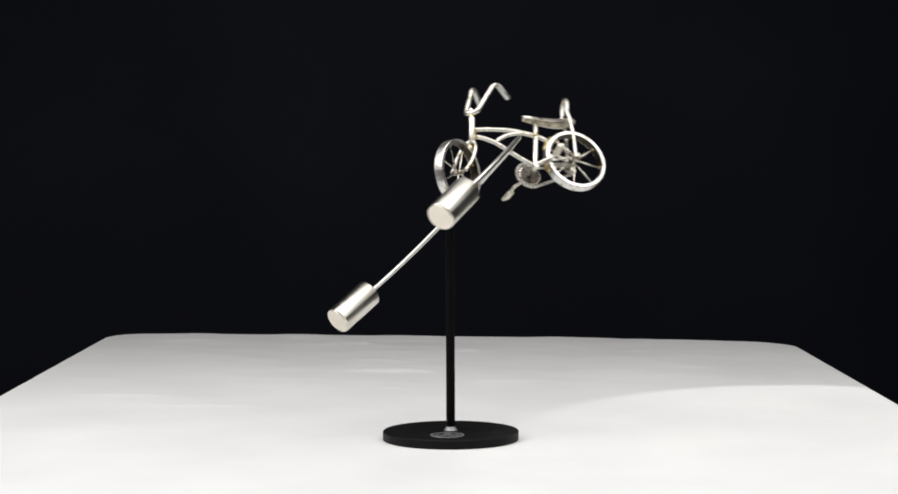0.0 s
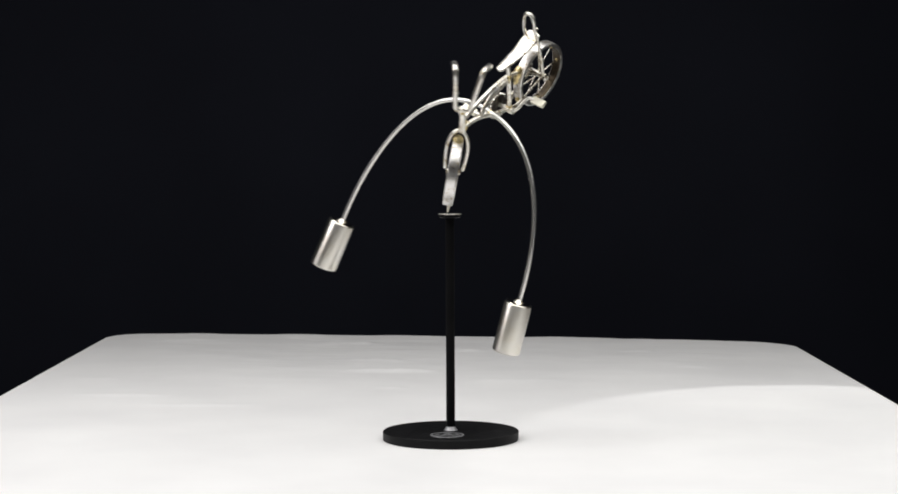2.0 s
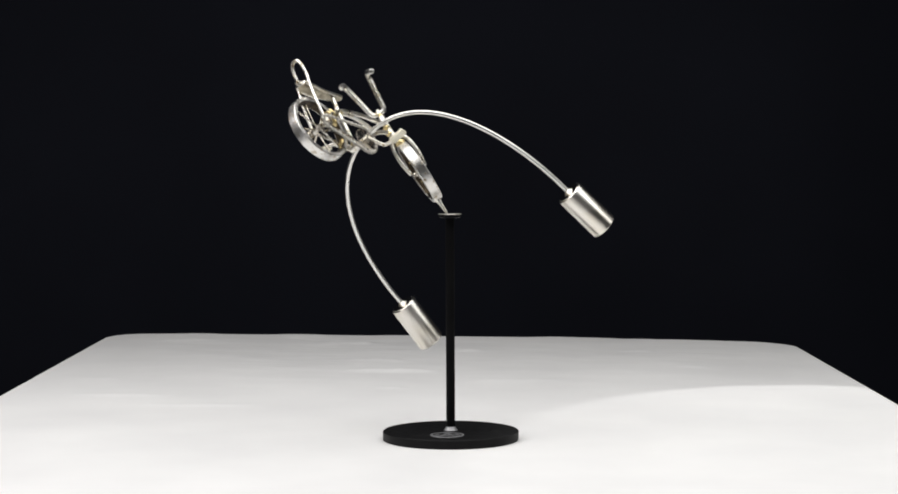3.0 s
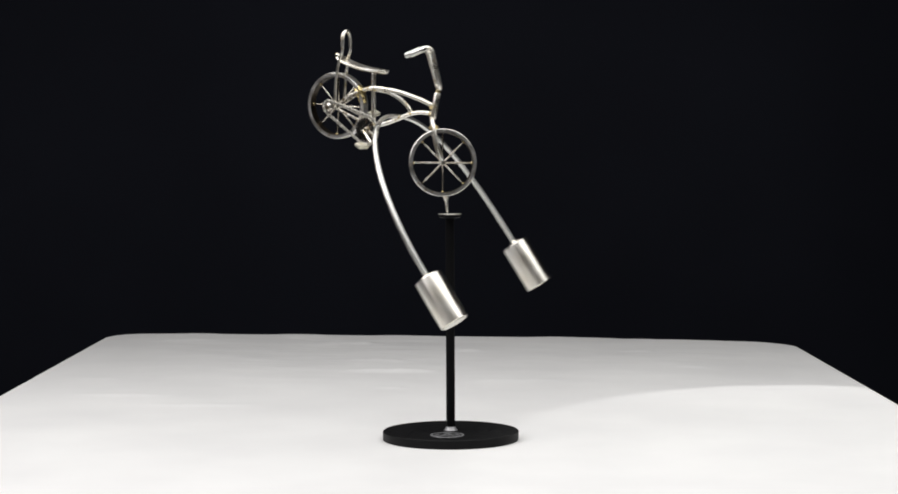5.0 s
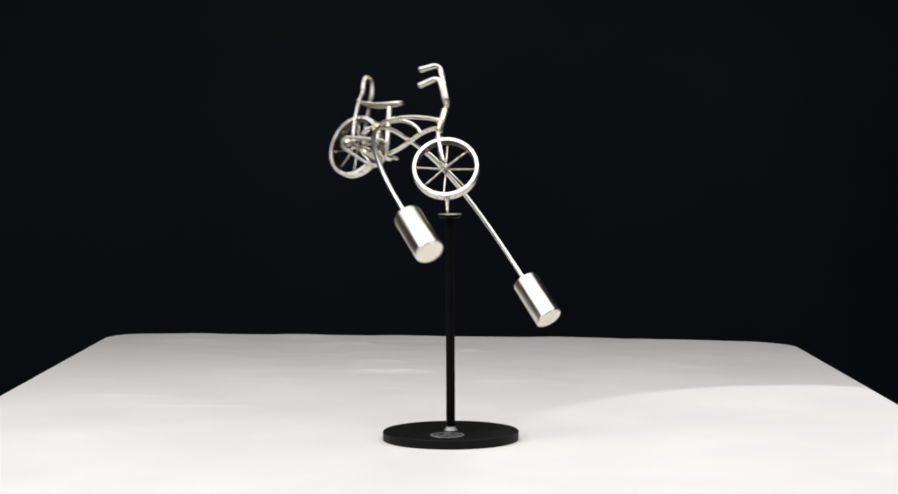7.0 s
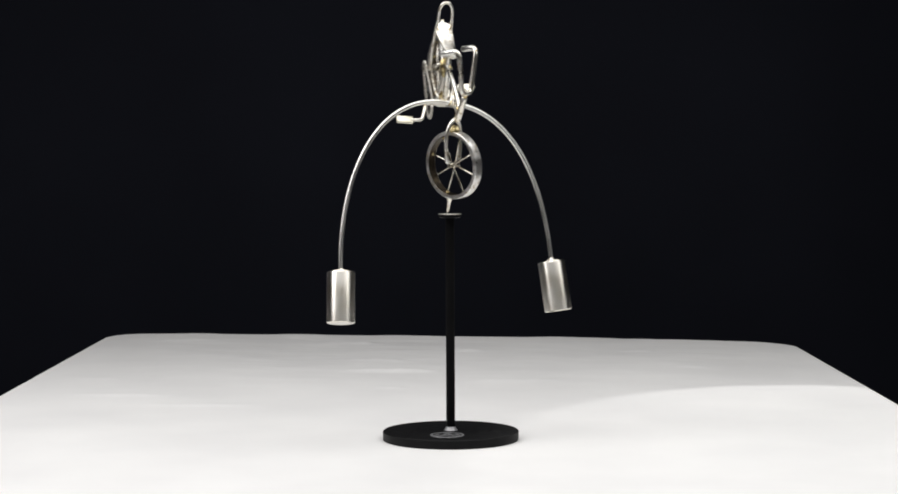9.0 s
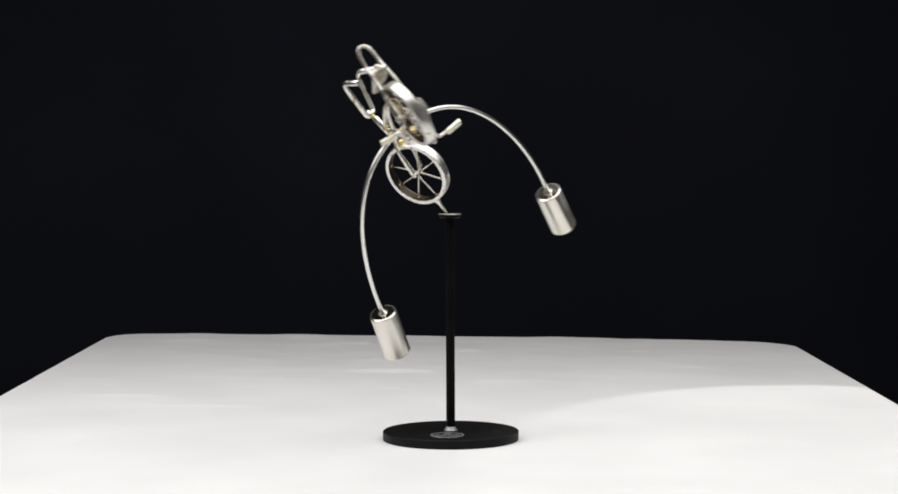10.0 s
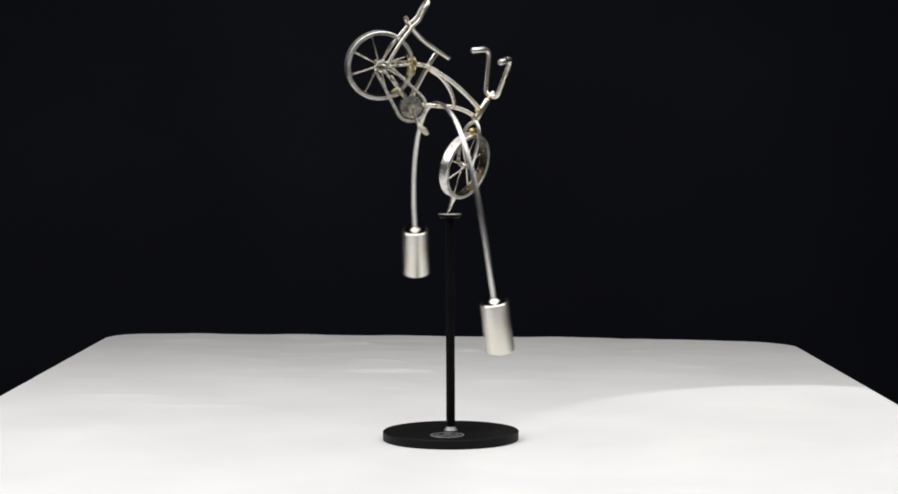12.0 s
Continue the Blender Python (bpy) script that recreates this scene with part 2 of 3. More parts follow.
def cloth_height(x, y):
    z = 0.0012 * noise.noise(Vector((x * 5, y * 3, 1.0))) + 0.0008 * noise.noise(Vector((x * 13, y * 9, 7.0)))
    far = min(1.0, max(0.0, (y - 0.18) / 0.5))
    waver = 0.006 * noise.noise(Vector((x * 38, y * 20, 5.0)))
    for cx, cy, lx, ly, h, slant in CREASES:
        u, v = (x - cx) / lx, (y - cy - slant * (x - cx) + waver) / ly
        if abs(u) < 1.7 and abs(v) < 3:
            z += h * math.exp(-u ** 4 - v * v) * (1 + 0.5 * noise.noise(Vector((x * 60, y * 15, 9.0))))
    z += far * (0.0012 * noise.noise(Vector((x * 8, y * 16, 3.0))) + 0.0006 * noise.noise(Vector((x * 21, y * 44, 2.0))))
    near = math.exp(-(x * x + y * y) / 0.012)
    side = min(1.0, max(0.0, (min(x - XL, XR - x) - 0.015) / 0.1))
    return z * (1 - near) * side - 0.0012 * near


def tablecloth():
    """The top in a grid with round corners, the hem hanging over the edges."""
    bm = bmesh.new()
    nx, ny, drop = 230, 420, 12
    R = 0.06
    grid = []
    for j in range(-drop, ny + drop + 1):
        row = []
        for i in range(-drop, nx + drop + 1):
            u, v = min(max(i / nx, 0), 1), min(max(j / ny, 0), 1)
            x = XL + (XR - XL) * u
            yb = back_edge(x)
            y = YF + (yb - YF) * v
            # rounded far corners
            cx = XL + R if x < XL + R else XR - R if x > XR - R else x
            cy = yb - R if y > yb - R else y
            if cx != x and cy != y:
                d = Vector((x - cx, y - cy))
                k = max(abs(d.x), abs(d.y)) / d.length
                x, y = cx + d.x * k, cy + d.y * k
            oi = max(-i, i - nx, 0)
            oj = max(-j, j - ny, 0)
            o = max(oi, oj)
            z = cloth_height(x, y)
            if o:
                side = Vector((-1 if i < 0 else 1 if i > nx else 0, -1 if j < 0 else 1 if j > ny else 0, 0)).normalized()
                s = o / drop
                a = min(1.0, o / 4) * math.pi / 2
                out = 0.008 * math.sin(a)
                wave = 0.014 * max(0.0, s - 0.4) * math.sin((x * abs(side.y) + y * abs(side.x)) * 38)
                x, y = x + side.x * (out + wave), y + side.y * (out + wave)
                z = z - 0.008 * (1 - math.cos(a)) - 0.22 * max(0.0, (o - 4) / (drop - 4))
            row.append(bm.verts.new((x, y, z)))
        grid.append(row)
    for a, b in zip(grid, grid[1:]):
        for k in range(len(a) - 1):
            bm.faces.new((a[k], a[k + 1], b[k + 1], b[k]))
    ob = mesh_object("tablecloth", bm, CLOTH)
    for f in ob.data.polygons:
        f.use_smooth = True
    tagged(ob, "white cloth spread over the table, slightly wrinkled, hem hanging", "tablecloth")


table()
tablecloth()

# ---- the stand ----
TOP = 0.19969


def display_stand():
    s = new("display_stand")
    bm = bmesh.new()
    lathe(bm, [(0, -0.0012), (0.0594, -0.0012), (0.0602, -0.0006), (0.0602, 0.0064), (0.0596, 0.0071), (0.0585, 0.0073), (0, 0.0073)], sides=128)
    part("base", bm, COATED, s)
    bm = bmesh.new()
    lathe(bm, [(0, 0.0073), (0.0062, 0.0073), (0.0058, 0.0080), (0.0048, 0.0090), (0.0041, 0.0106), (0, 0.0108)], sides=40)
    part("collar", bm, BADGE, s, "grey weld collar at the foot of the pole")
    bm = bmesh.new()
    lathe(bm, [(0, 0.0075), (0.0039, 0.0075), (0.0039, TOP - 0.0035), (0, TOP - 0.0035)], sides=32)
    part("pole", bm, BLACK, s)
    bm = bmesh.new()
    lathe(bm, [(0, TOP - 0.0042), (0.0072, TOP - 0.0042), (0.0096, TOP - 0.0034), (0.0100, TOP - 0.0024), (0.0100, TOP - 0.0009), (0, TOP - 0.0009)], sides=56)
    cup = part("cup", bm, BLACK, s, "shallow black cup on the pole")
    # paler metal stands in for light caught along the black cup's top edge
    bm = bmesh.new()
    lathe(bm, [(0, TOP - 0.0011), (0.0080, TOP - 0.0007), (0.0094, TOP - 0.0004), (0.0102, TOP - 0.0003), (0.0104, TOP - 0.0006), (0.0102, TOP - 0.0010), (0, TOP - 0.0012)], sides=56)
    part("cup_rim", bm, CHAIN, cup, "thin rim of the cup, paler metal for its lit edge")
    # round emblem, its marks plain shapes
    m = pose(-0.0030, -0.0315, 0.0074)
    bm = bmesh.new()
    lathe(bm, [(0.0130, 0), (0.0130, 0.0005), (0.0147, 0.0005), (0.0149, 0), (0.0130, 0)], m, 56)
    emblem = part("emblem", bm, BADGE, s, "round grey emblem with plain marks")
    bm = bmesh.new()
    lathe(bm, [(0, 0), (0.0130, 0), (0.0130, 0.0002), (0, 0.0002)], m, 56)
    part("emblem_field", bm, DARK, emblem)
    for x, y, a, lx in ((-0.0028, 0.0, 66, 0.013), (0.0028, 0.0, 114, 0.013), (0.0, -0.003, 0, 0.007), (-0.0088, 0.0015, 60, 0.006), (-0.0078, -0.0035, 5, 0.006), (0.0086, 0.002, 120, 0.006), (0.0080, -0.0035, 175, 0.006), (0.0, 0.0095, 0, 0.007)):
        bm = bmesh.new()
        box(bm, m @ pose(x, y, 0.0003, 0, 0, a), lx, 0.0016, 0.0005)
        part("emblem_mark", bm, BADGE, emblem)
    tagged(s, "black metal stand, round base and thin pole with cup", "stand")


display_stand()

# ---- the balancing bicycle; its origin is the point of the spike ----
FRONT, REAR = mm(-22.7, 3.1, 39.2), mm(-142.8, 2.8, 39.2)
SIDE = Vector((-0.488, 0.791, -0.370)).normalized()  # the front wheel is turned to the rider's left
WHEEL = 0.0298


def wheel(parent, name, hub, axis, phase, hub_half):
    m = basis(hub, axis, (1, 0, 0))
    r, h, th = WHEEL, 0.0044, 0.0032
    bm = bmesh.new()
    lathe(bm, [(r - th, -h), (r - 0.0005, -h), (r, -h + 0.0005), (r + 0.0002, 0), (r, h - 0.0005), (r - 0.0005, h), (r - th, h), (r - th - 0.0002, 0), (r - th, -h)], m, 72)
    rim = part(name, bm, RIM, parent, "silver wheel rim of broad flat band")
    bm = bmesh.new()
    ri = r - th - 0.00025
    lathe(bm, [(ri, -h + 0.0004), (ri - 0.00025, -h + 0.0007), (ri - 0.0003, 0), (ri - 0.00025, h - 0.0007), (ri, h - 0.0004), (ri, -h + 0.0004)], m, 72)
    part("lining", bm, TARNISH, rim, "brown tarnished inside of the rim")
    bm = bmesh.new()
    lathe(bm, [(0, -hub_half), (0.0019, -hub_half), (0.0022, -hub_half + 0.0006), (0.0022, hub_half - 0.0006), (0.0019, hub_half), (0, hub_half)], m, 24)
    part("hub", bm, STAY, rim)
    for k in range(8):
        a = phase + k * math.pi / 4
        side = 0.0016 if k % 2 else -0.0016
        d = Vector((math.cos(a), math.sin(a), 0))
        p0, p1 = m @ (d * 0.0015 + Vector((0, 0, side))), m @ (d * (r - th + 0.0006))
        if k % 3 != 2:
            part("solder", blob(m @ (d * (r - th - 0.0006)), 0.0014, 0.9), SOLDER, rim, "yellowish solder at the spoke's end")
        part("spoke", bar([p0, p0.lerp(p1, 0.5), p1], [0.0009, 0.00085, 0.0008], 10), SPOKE, rim)
    return rim


def blob(at, size, squash=0.8):
    """An uneven drop of solder."""
    bm = bmesh.new()
    bmesh.ops.create_icosphere(bm, subdivisions=2, radius=size)
    for v in bm.verts:
        v.co *= 1 + 0.25 * noise.noise(v.co * 900 + at * 500)
        v.co.z *= squash
        v.co += at
    return bm


def bicycle():
    b = new("balancing_bicycle")
    front = wheel(b, "front_wheel", FRONT, SIDE, radians(15), 0.0062)
    rear = wheel(b, "rear_wheel", REAR, (-0.03, 0.998, -0.063), radians(24), 0.0085)
    # spike under the front wheel
    d = (-FRONT).normalized()
    foot = FRONT + d * (WHEEL - 0.001)
    part("spike", bar([foot, foot.lerp(Vector((0, 0, 0)), 0.35), foot.lerp(Vector((0, 0, 0)), 0.8), Vector((0, 0, 0)) - d * 0.0004], [0.0032, 0.0016, 0.0013, 0.0007], 14), SILVER, b, "short pointed spike")
    # frame
    head_low, head_top, clamp = mm(-47.3, 5.2, 71), mm(-52.8, 9, 91.5), mm(-53.6, 10.1, 96.6)
    part("head_tube", bar([head_low, head_low.lerp(head_top, 0.5), head_top], [0.0030, 0.0028, 0.0029], 18), SILVER, b)
    part("steerer", bar([head_top - (head_top - head_low) * 0.1, clamp], 0.0019, 14), SOLDER, b, "yellowish neck under the handlebar")
    part("top_tube", bar(spline([mm(-52.5, 6, 81), mm(-70, 5.2, 80.2), mm(-92, 4.2, 77), mm(-113, 3, 70.4), mm(-126, 3, 61)]), 0.00196), SILVER, b)
    part("down_tube", bar(spline([mm(-50, 6, 74), mm(-60, 5.8, 70.5), mm(-70, 5.5, 64.5), mm(-80, 5.0, 55), mm(-90, 4.2, 46), mm(-99, 3, 39.5)]), 0.00196), SILVER, b)
    part("arch_tube", bar(spline([mm(-69, 5.5, 65.5), mm(-76, 5.6, 69.5), mm(-86, 5.4, 72.5), mm(-98, 5.0, 73), mm(-110, 4.2, 70)]), 0.00182), SILVER, b)
    part("seat_tube", bar([mm(-117.5, 3.4, 82.5), mm(-113, 4, 69), mm(-107, 3.5, 54), mm(-101, 3, 38)], 0.0021), SILVER, b)
    part("bottom_bracket", lathe(bmesh.new(), [(0, -0.006), (0.0026, -0.006), (0.003, -0.005), (0.003, 0.005), (0.0026, 0.006), (0, 0.006)], basis(mm(-100.2, 2.5, 36.8), (0, 1, 0)), 24), SILVER, b)
    for s in (1, -1):
        y = 2 + s * 6.6
        part("chain_stay", bar(spline([mm(-101, 2.6 + s * 2, 38), mm(-110, 2.4 + s * 5.5, 39), mm(-124, y, 39.4), mm(-142.8, y, 39)]), 0.00125, 12), STAY, b)
        part("seat_stay", bar(spline([mm(-125, 3 + s * 1.5, 61.5), mm(-128, 2.5 + s * 5.6, 58.5), mm(-134, y, 51), mm(-142.8, y, 39)]), 0.00125, 12), STAY, b)
    part("axle_nut", lathe(bmesh.new(), [(0, 0), (0.0036, 0), (0.0040, 0.0008), (0.0038, 0.0026), (0.0026, 0.0036), (0, 0.0038)], basis(REAR + mm(0, -11.8, 0), (0, -1, 0)), 24), STAY, rear, "round silver axle nut")
    part("axle_nut", lathe(bmesh.new(), [(0, 0), (0.0032, 0), (0.0036, 0.0008), (0.0034, 0.0022), (0.002, 0.003), (0, 0.003)], basis(REAR + mm(0, 8, 0), (0, 1, 0)), 24), STAY, rear, "round silver axle nut")
    part("axle", bar([REAR + mm(0, 11.5, 0), REAR, REAR + mm(0, -12, 0)], 0.0015, 12), STAY, rear)
    # the frame is soldered to the rim of the rear wheel
    for angle, wide, thick, run in ((50, 0.0042, 0.0021, 0.0068), (38, 0.0030, 0.0016, 0.0050), (-8, 0.0032, 0.0016, 0.0045)):
        c, q = math.cos(radians(angle)), math.sin(radians(angle))
        for r in (WHEEL + 0.0006, WHEEL - 0.0036):
            bm = blob(mm(0, 0, 0), 1.0, 1.0)
            turn = Matrix(((-q, 0, c), (0, 1, 0), (c, 0, q)))
            for v in bm.verts:
                v.co = REAR + Vector((c, 0, q)) * r + turn @ Vector((v.co.x * run, v.co.y * wide, v.co.z * thick))
            part("solder", bm, SOLDER, rear, "yellowish solder on the rim")
    # fork: an inverted U over the wheel
    crown = mm(-47.2, 2.9, 71.1)
    crown -= SIDE * (crown - FRONT).dot(SIDE)
    leg = bezier(crown, mm(-50.1, 11.3, 63.7), mm(-40.8, 9.6, 48.8), mm(-28.3, 8.7, 38.1), 22)
    twin = [p - SIDE * (2 * (p - FRONT).dot(SIDE)) for p in leg]
    part("fork", bar(list(reversed(twin))[:-1] + leg, 0.0017, 12), SILVER, b, "silver wire fork bent over the wheel")
    part("solder", blob(FRONT + (crown - FRONT).normalized() * 0.0305, 0.0050, 0.75), SOLDER, b, "yellowish solder")
    # handlebar
    bl, el = mm(-84.4, 18.9, 121.6), mm(-95.5, 11, 109.5)
    br, er = mm(-70.6, 0.8, 130), mm(-78.2, -11.2, 120)
    ax = (bl - br).normalized()
    up = ((bl + br) / 2 - clamp).normalized()
    def outward(corner, a, c):
        return corner - ((a - corner).normalized() + (c - corner).normalized()).normalized() * 0.0014
    low_l, low_r = clamp + ax * 0.0060, clamp - ax * 0.0060
    hb = part("handlebar", bar(fillet([el, outward(bl, el, low_l), low_l, low_r, outward(br, er, low_r), er], (0.0085, 0.0048, 0.0048, 0.0085)), 0.0022), SILVER, b, "tall silver handlebar turned to one side")
    neck = (clamp - head_top).normalized()
    part("stem_bolt", bar([clamp + neck * 0.001, clamp + neck * 0.0036], 0.0019, 14), SILVER, hb)
    for e, p in ((el, bl), (er, br)):
        d = (p - e).normalized()
        part("grip", bar([e - d * 0.0006, e + d * 0.006, e + d * 0.0133], 0.0026, 16), GRIP, hb, "short sleeve grip")
    # long seat
    bm = bmesh.new()
    line = spline([mm(-105.4, 5.3, 89), mm(-112, 5.0, 87.2), mm(-122, 4.4, 84.4), mm(-134, 3.6, 81.7), mm(-146, 2.8, 80.8), mm(-152, 2.5, 81.0), mm(-156.5, 2.3, 81.5)], 6)
    rows = []
    for i, p in enumerate(line):
        s = i / (len(line) - 1)
        half = 0.0031 + 0.0046 * min(1, s * 1.6) - 0.0016 * max(0, s - 0.85) / 0.15
        if i in (0, len(line) - 1):
            half *= 0.55
        ring = []
        for k in range(14):
            a = 2 * math.pi * k / 14
            ring.append(bm.verts.new(p + Vector((0, half * math.copysign(abs(math.cos(a)) ** 0.7, math.cos(a)), 0.0018 * math.copysign(abs(math.sin(a)) ** 0.8, math.sin(a))))))
        rows.append(ring)
    for p, q in zip(rows, rows[1:]):
        for k in range(14):
            bm.faces.new((p[k], p[(k + 1) % 14], q[(k + 1) % 14], q[k]))
    bm.faces.new(rows[0])
    bm.faces.new(rows[-1])
    seat = part("seat", bm, SILVER, b, "long silver banana seat")
    bm = bmesh.new()
    rows = []
    for i, p in enumerate(line[1:-1]):
        s = (i + 1) / (len(line) - 1)
        half = (0.0031 + 0.0046 * min(1, s * 1.6) - 0.0016 * max(0, s - 0.85) / 0.15) * (0.45 if i in (0, len(line) - 3) else 0.74)
        rows.append([bm.verts.new(p + Vector((0, y * half, z))) for y, z in ((1, -0.0009), (0.8, -0.0021), (-0.8, -0.0021), (-1, -0.0009))])
    for p, q in zip(rows, rows[1:]):
        for k in range(4):
            bm.faces.new((p[k], p[(k + 1) % 4], q[(k + 1) % 4], q[k]))
    bm.faces.new(rows[0])
    bm.faces.new(rows[-1])
    part("seat_underside", bm, DULL, seat, "brown underside of the seat")
    part("seat_knob", bar([mm(-155.5, 2.4, 81.5), mm(-157, 2.3, 81.8), mm(-160, 2.2, 82.3)], [0.0017, 0.0022, 0.0020], 16), STAY, seat)
    # hoop behind the seat, its legs reaching down to the rear axle
    hoop = [mm(-141.4, 10.2, 39.4), mm(-147.6, 10.2, 62), mm(-151.2, 9.6, 81), mm(-151.8, 9.2, 90), mm(-155.6, 8.6, 100), mm(-157.4, 6.0, 105), mm(-157.6, 2.9, 106.2), mm(-157.4, -0.2, 105), mm(-155.6, -2.6, 100), mm(-151.8, -3.4, 90), mm(-151.2, -4.2, 81), mm(-147.2, -5.6, 62), mm(-139.8, -6.2, 40.5)]
    part("seat_hoop", bar(spline(hoop, 7), 0.0014, 12), SILVER, b, "silver wire hoop behind the seat")
    part("hoop_band", band(spline(hoop[3:10], 7), (1, 0, 0.2), 0.0032, 0.0016), SILVER, b, "flattened top of the hoop")
    # drive
    ring_at = mm(-100.2, -10.0, 36.6)
    m = basis(ring_at, (0, -1, 0))
    bm = bmesh.new()
    outline = []
    teeth = 22
    for k in range(teeth * 4):
        a = 2 * math.pi * k / (teeth * 4)
        r = 0.0108 if k % 4 in (1, 2) else 0.0095
        outline.append((r * math.cos(a), r * math.sin(a)))
    faces = []
    for z in (-0.0006, 0.0006):
        vs = [bm.verts.new(m @ Vector((x, y, z))) for x, y in outline]
        faces.append((vs, bm.faces.new(vs)))
    a, c2 = faces[0][0], faces[1][0]
    for k in range(len(a)):
        bm.faces.new((a[k], a[(k + 1) % len(a)], c2[(k + 1) % len(a)], c2[k]))
    chainring = part("chainring", bm, DISC, b, "toothed silver chainring disc")
    part("backing", lathe(bmesh.new(), [(0, -0.0013), (0.0091, -0.0013), (0.0093, -0.001), (0.0093, -0.0007), (0, -0.0007)], m, 40), SMOKED, chainring, "dark back of the disc")
    part("spindle", lathe(bmesh.new(), [(0, -0.015), (0.0018, -0.015), (0.0018, 0.0035), (0.0026, 0.0036), (0.0026, 0.0046), (0, 0.0046)], m, 20), SILVER, chainring)
    cog_at = mm(-142.8, -10.6, 39.1)
    part("cog", lathe(bmesh.new(), [(0, -0.001), (0.0042, -0.001), (0.0046, 0), (0.0042, 0.001), (0, 0.001)], basis(cog_at, (0, -1, 0)), 28), CHAIN, b)
    # chain of small links round both
    r1, r2 = 0.0128, 0.0058
    dist = (ring_at - cog_at).length
    ux = (ring_at - cog_at).normalized()
    uz = Vector((0, 1, 0)).cross(ux) * -1
    alpha = math.asin((r1 - r2) / dist)
    loop = []
    for k in range(40):
        t = -math.pi / 2 - alpha + (math.pi + 2 * alpha) * k / 39
        loop.append(ring_at + (ux * math.cos(t) + uz * math.sin(t)) * r1)
    for k in range(30):
        t = math.pi / 2 + alpha + (math.pi - 2 * alpha) * k / 29
        loop.append(cog_at + (ux * math.cos(t) + uz * math.sin(t)) * r2)
    loop.append(loop[0])
    lengths = [0]
    for p, q in zip(loop, loop[1:]):
        lengths.append(lengths[-1] + (q - p).length)
    bm = bmesh.new()
    count = 66
    for k in range(count):
        s = lengths[-1] * k / count
        i = max(j for j in range(len(lengths)) if lengths[j] <= s)
        i = min(i, len(loop) - 2)
        f = (s - lengths[i]) / max(1e-9, lengths[i + 1] - lengths[i])
        p, t = loop[i].lerp(loop[i + 1], f), (loop[i + 1] - loop[i]).normalized()
        lathe(bm, [(0, -0.0011), (0.00105, -0.0008), (0.0016, 0), (0.00105, 0.0008), (0, 0.0011)], basis(p, Vector((0, 1, 0)) if k % 2 else t), 8)
    part("chain", bm, CHAIN, b, "fine bead-like drive chain")
    # cranks and pedals
    pr, pl = mm(-84.9, -33.6, 31.1), mm(-117.6, 24.2, 40.1)
    cr = mm(-100.2, -13.2, 36.5)
    arm = part("crank", bar(spline([cr, mm(-96, -14.6, 34.6), mm(-89.5, -16.4, 32.2), mm(-85.4, -19.0, 31.0), mm(-84.9, -28, 31.1)], 8), 0.0015, 12), SILVER, b)
    bm = box(bmesh.new(), basis(pr, (0.15, 0.12, 1), (0, 1, 0)), 0.0150, 0.0068, 0.0031, 0.0007)
    part("pedal", bm, PEDAL, arm, "flat block pedal")
    cl = mm(-100.2, 7.5, 36.7)
    arm = part("crank", bar(spline([cl, mm(-104.5, 10, 37.6), mm(-112, 11.5, 39.2), mm(-116.8, 13.5, 40), mm(-117.6, 19, 40.1)], 8), 0.0015, 12), SILVER, b)
    bm = box(bmesh.new(), basis(pl, (0.1, -0.1, 1), (0, 1, 0)), 0.0150, 0.0068, 0.0031, 0.0007)
    part("pedal", bm, PEDAL, arm, "flat block pedal")
    # counterweights on one long bent rod
    joint = mm(-80.9, 4.2, 56.8)
    sides = ((mm(45.0, 98.0, -46.0), Vector((0.80, 0.13, -0.585)), mm(-79.8, 58.0, 51.2), mm(-37.8, 89.9, 11.0)),
             (mm(69.8, -97.0, -29.9), Vector((0.8495, -0.021, -0.527)), mm(-86.4, -66.7, 70.4), mm(-12.4, -99.0, 19.2)))
    for centre, axis, near, far in sides:
        axis.normalize()
        top = centre - axis * 0.0225
        path = bezier(joint, near, far, top + axis * 0.002, 56)
        rod = part("rod", bar(path, 0.00195, 16), GREYROD, b, "long bent silver rod")
        m = basis(centre, axis)
        L, r = 0.0225, 0.0122
        bm = bmesh.new()
        lathe(bm, [(0, -L + 0.0001), (r - 0.0018, -L), (r - 0.0012, -L + 0.0002), (r - 0.0006, -L + 0.0005), (r - 0.0002, -L + 0.0009), (r, -L + 0.0014), (r, L - 0.0008), (r - 0.0005, L - 0.0002), (r - 0.0016, L), (0, L - 0.0003)], sides=72)
        cw = part("counterweight", bm, TURNED, b, "solid turned silver cylinder counterweight")
        cw.matrix_local = m
        for e in (1, -1):
            bm = bmesh.new()
            rf = r - 0.0014 if e > 0 else r - 0.0018
            lathe(bm, [(0, e * (L + 0.0002)), (rf, e * (L + 0.0002)), (rf + 0.0002, e * (L - 0.0003)), (0, e * (L - 0.0004))], sides=56)
            part("end_face", bm, POLISHED, cw, "polished flat end")
        part("ferrule", lathe(bmesh.new(), [(0, -L - 0.0028), (0.0022, -L - 0.0028), (0.0031, -L - 0.0018), (0.0042, -L - 0.0008), (0.0050, -L + 0.0003), (0, -L + 0.0004)], sides=28), SILVER, cw)
    part("rod_joint", blob(joint, 0.0027, 0.8), SOLDER, b, "solder joint of the rods")
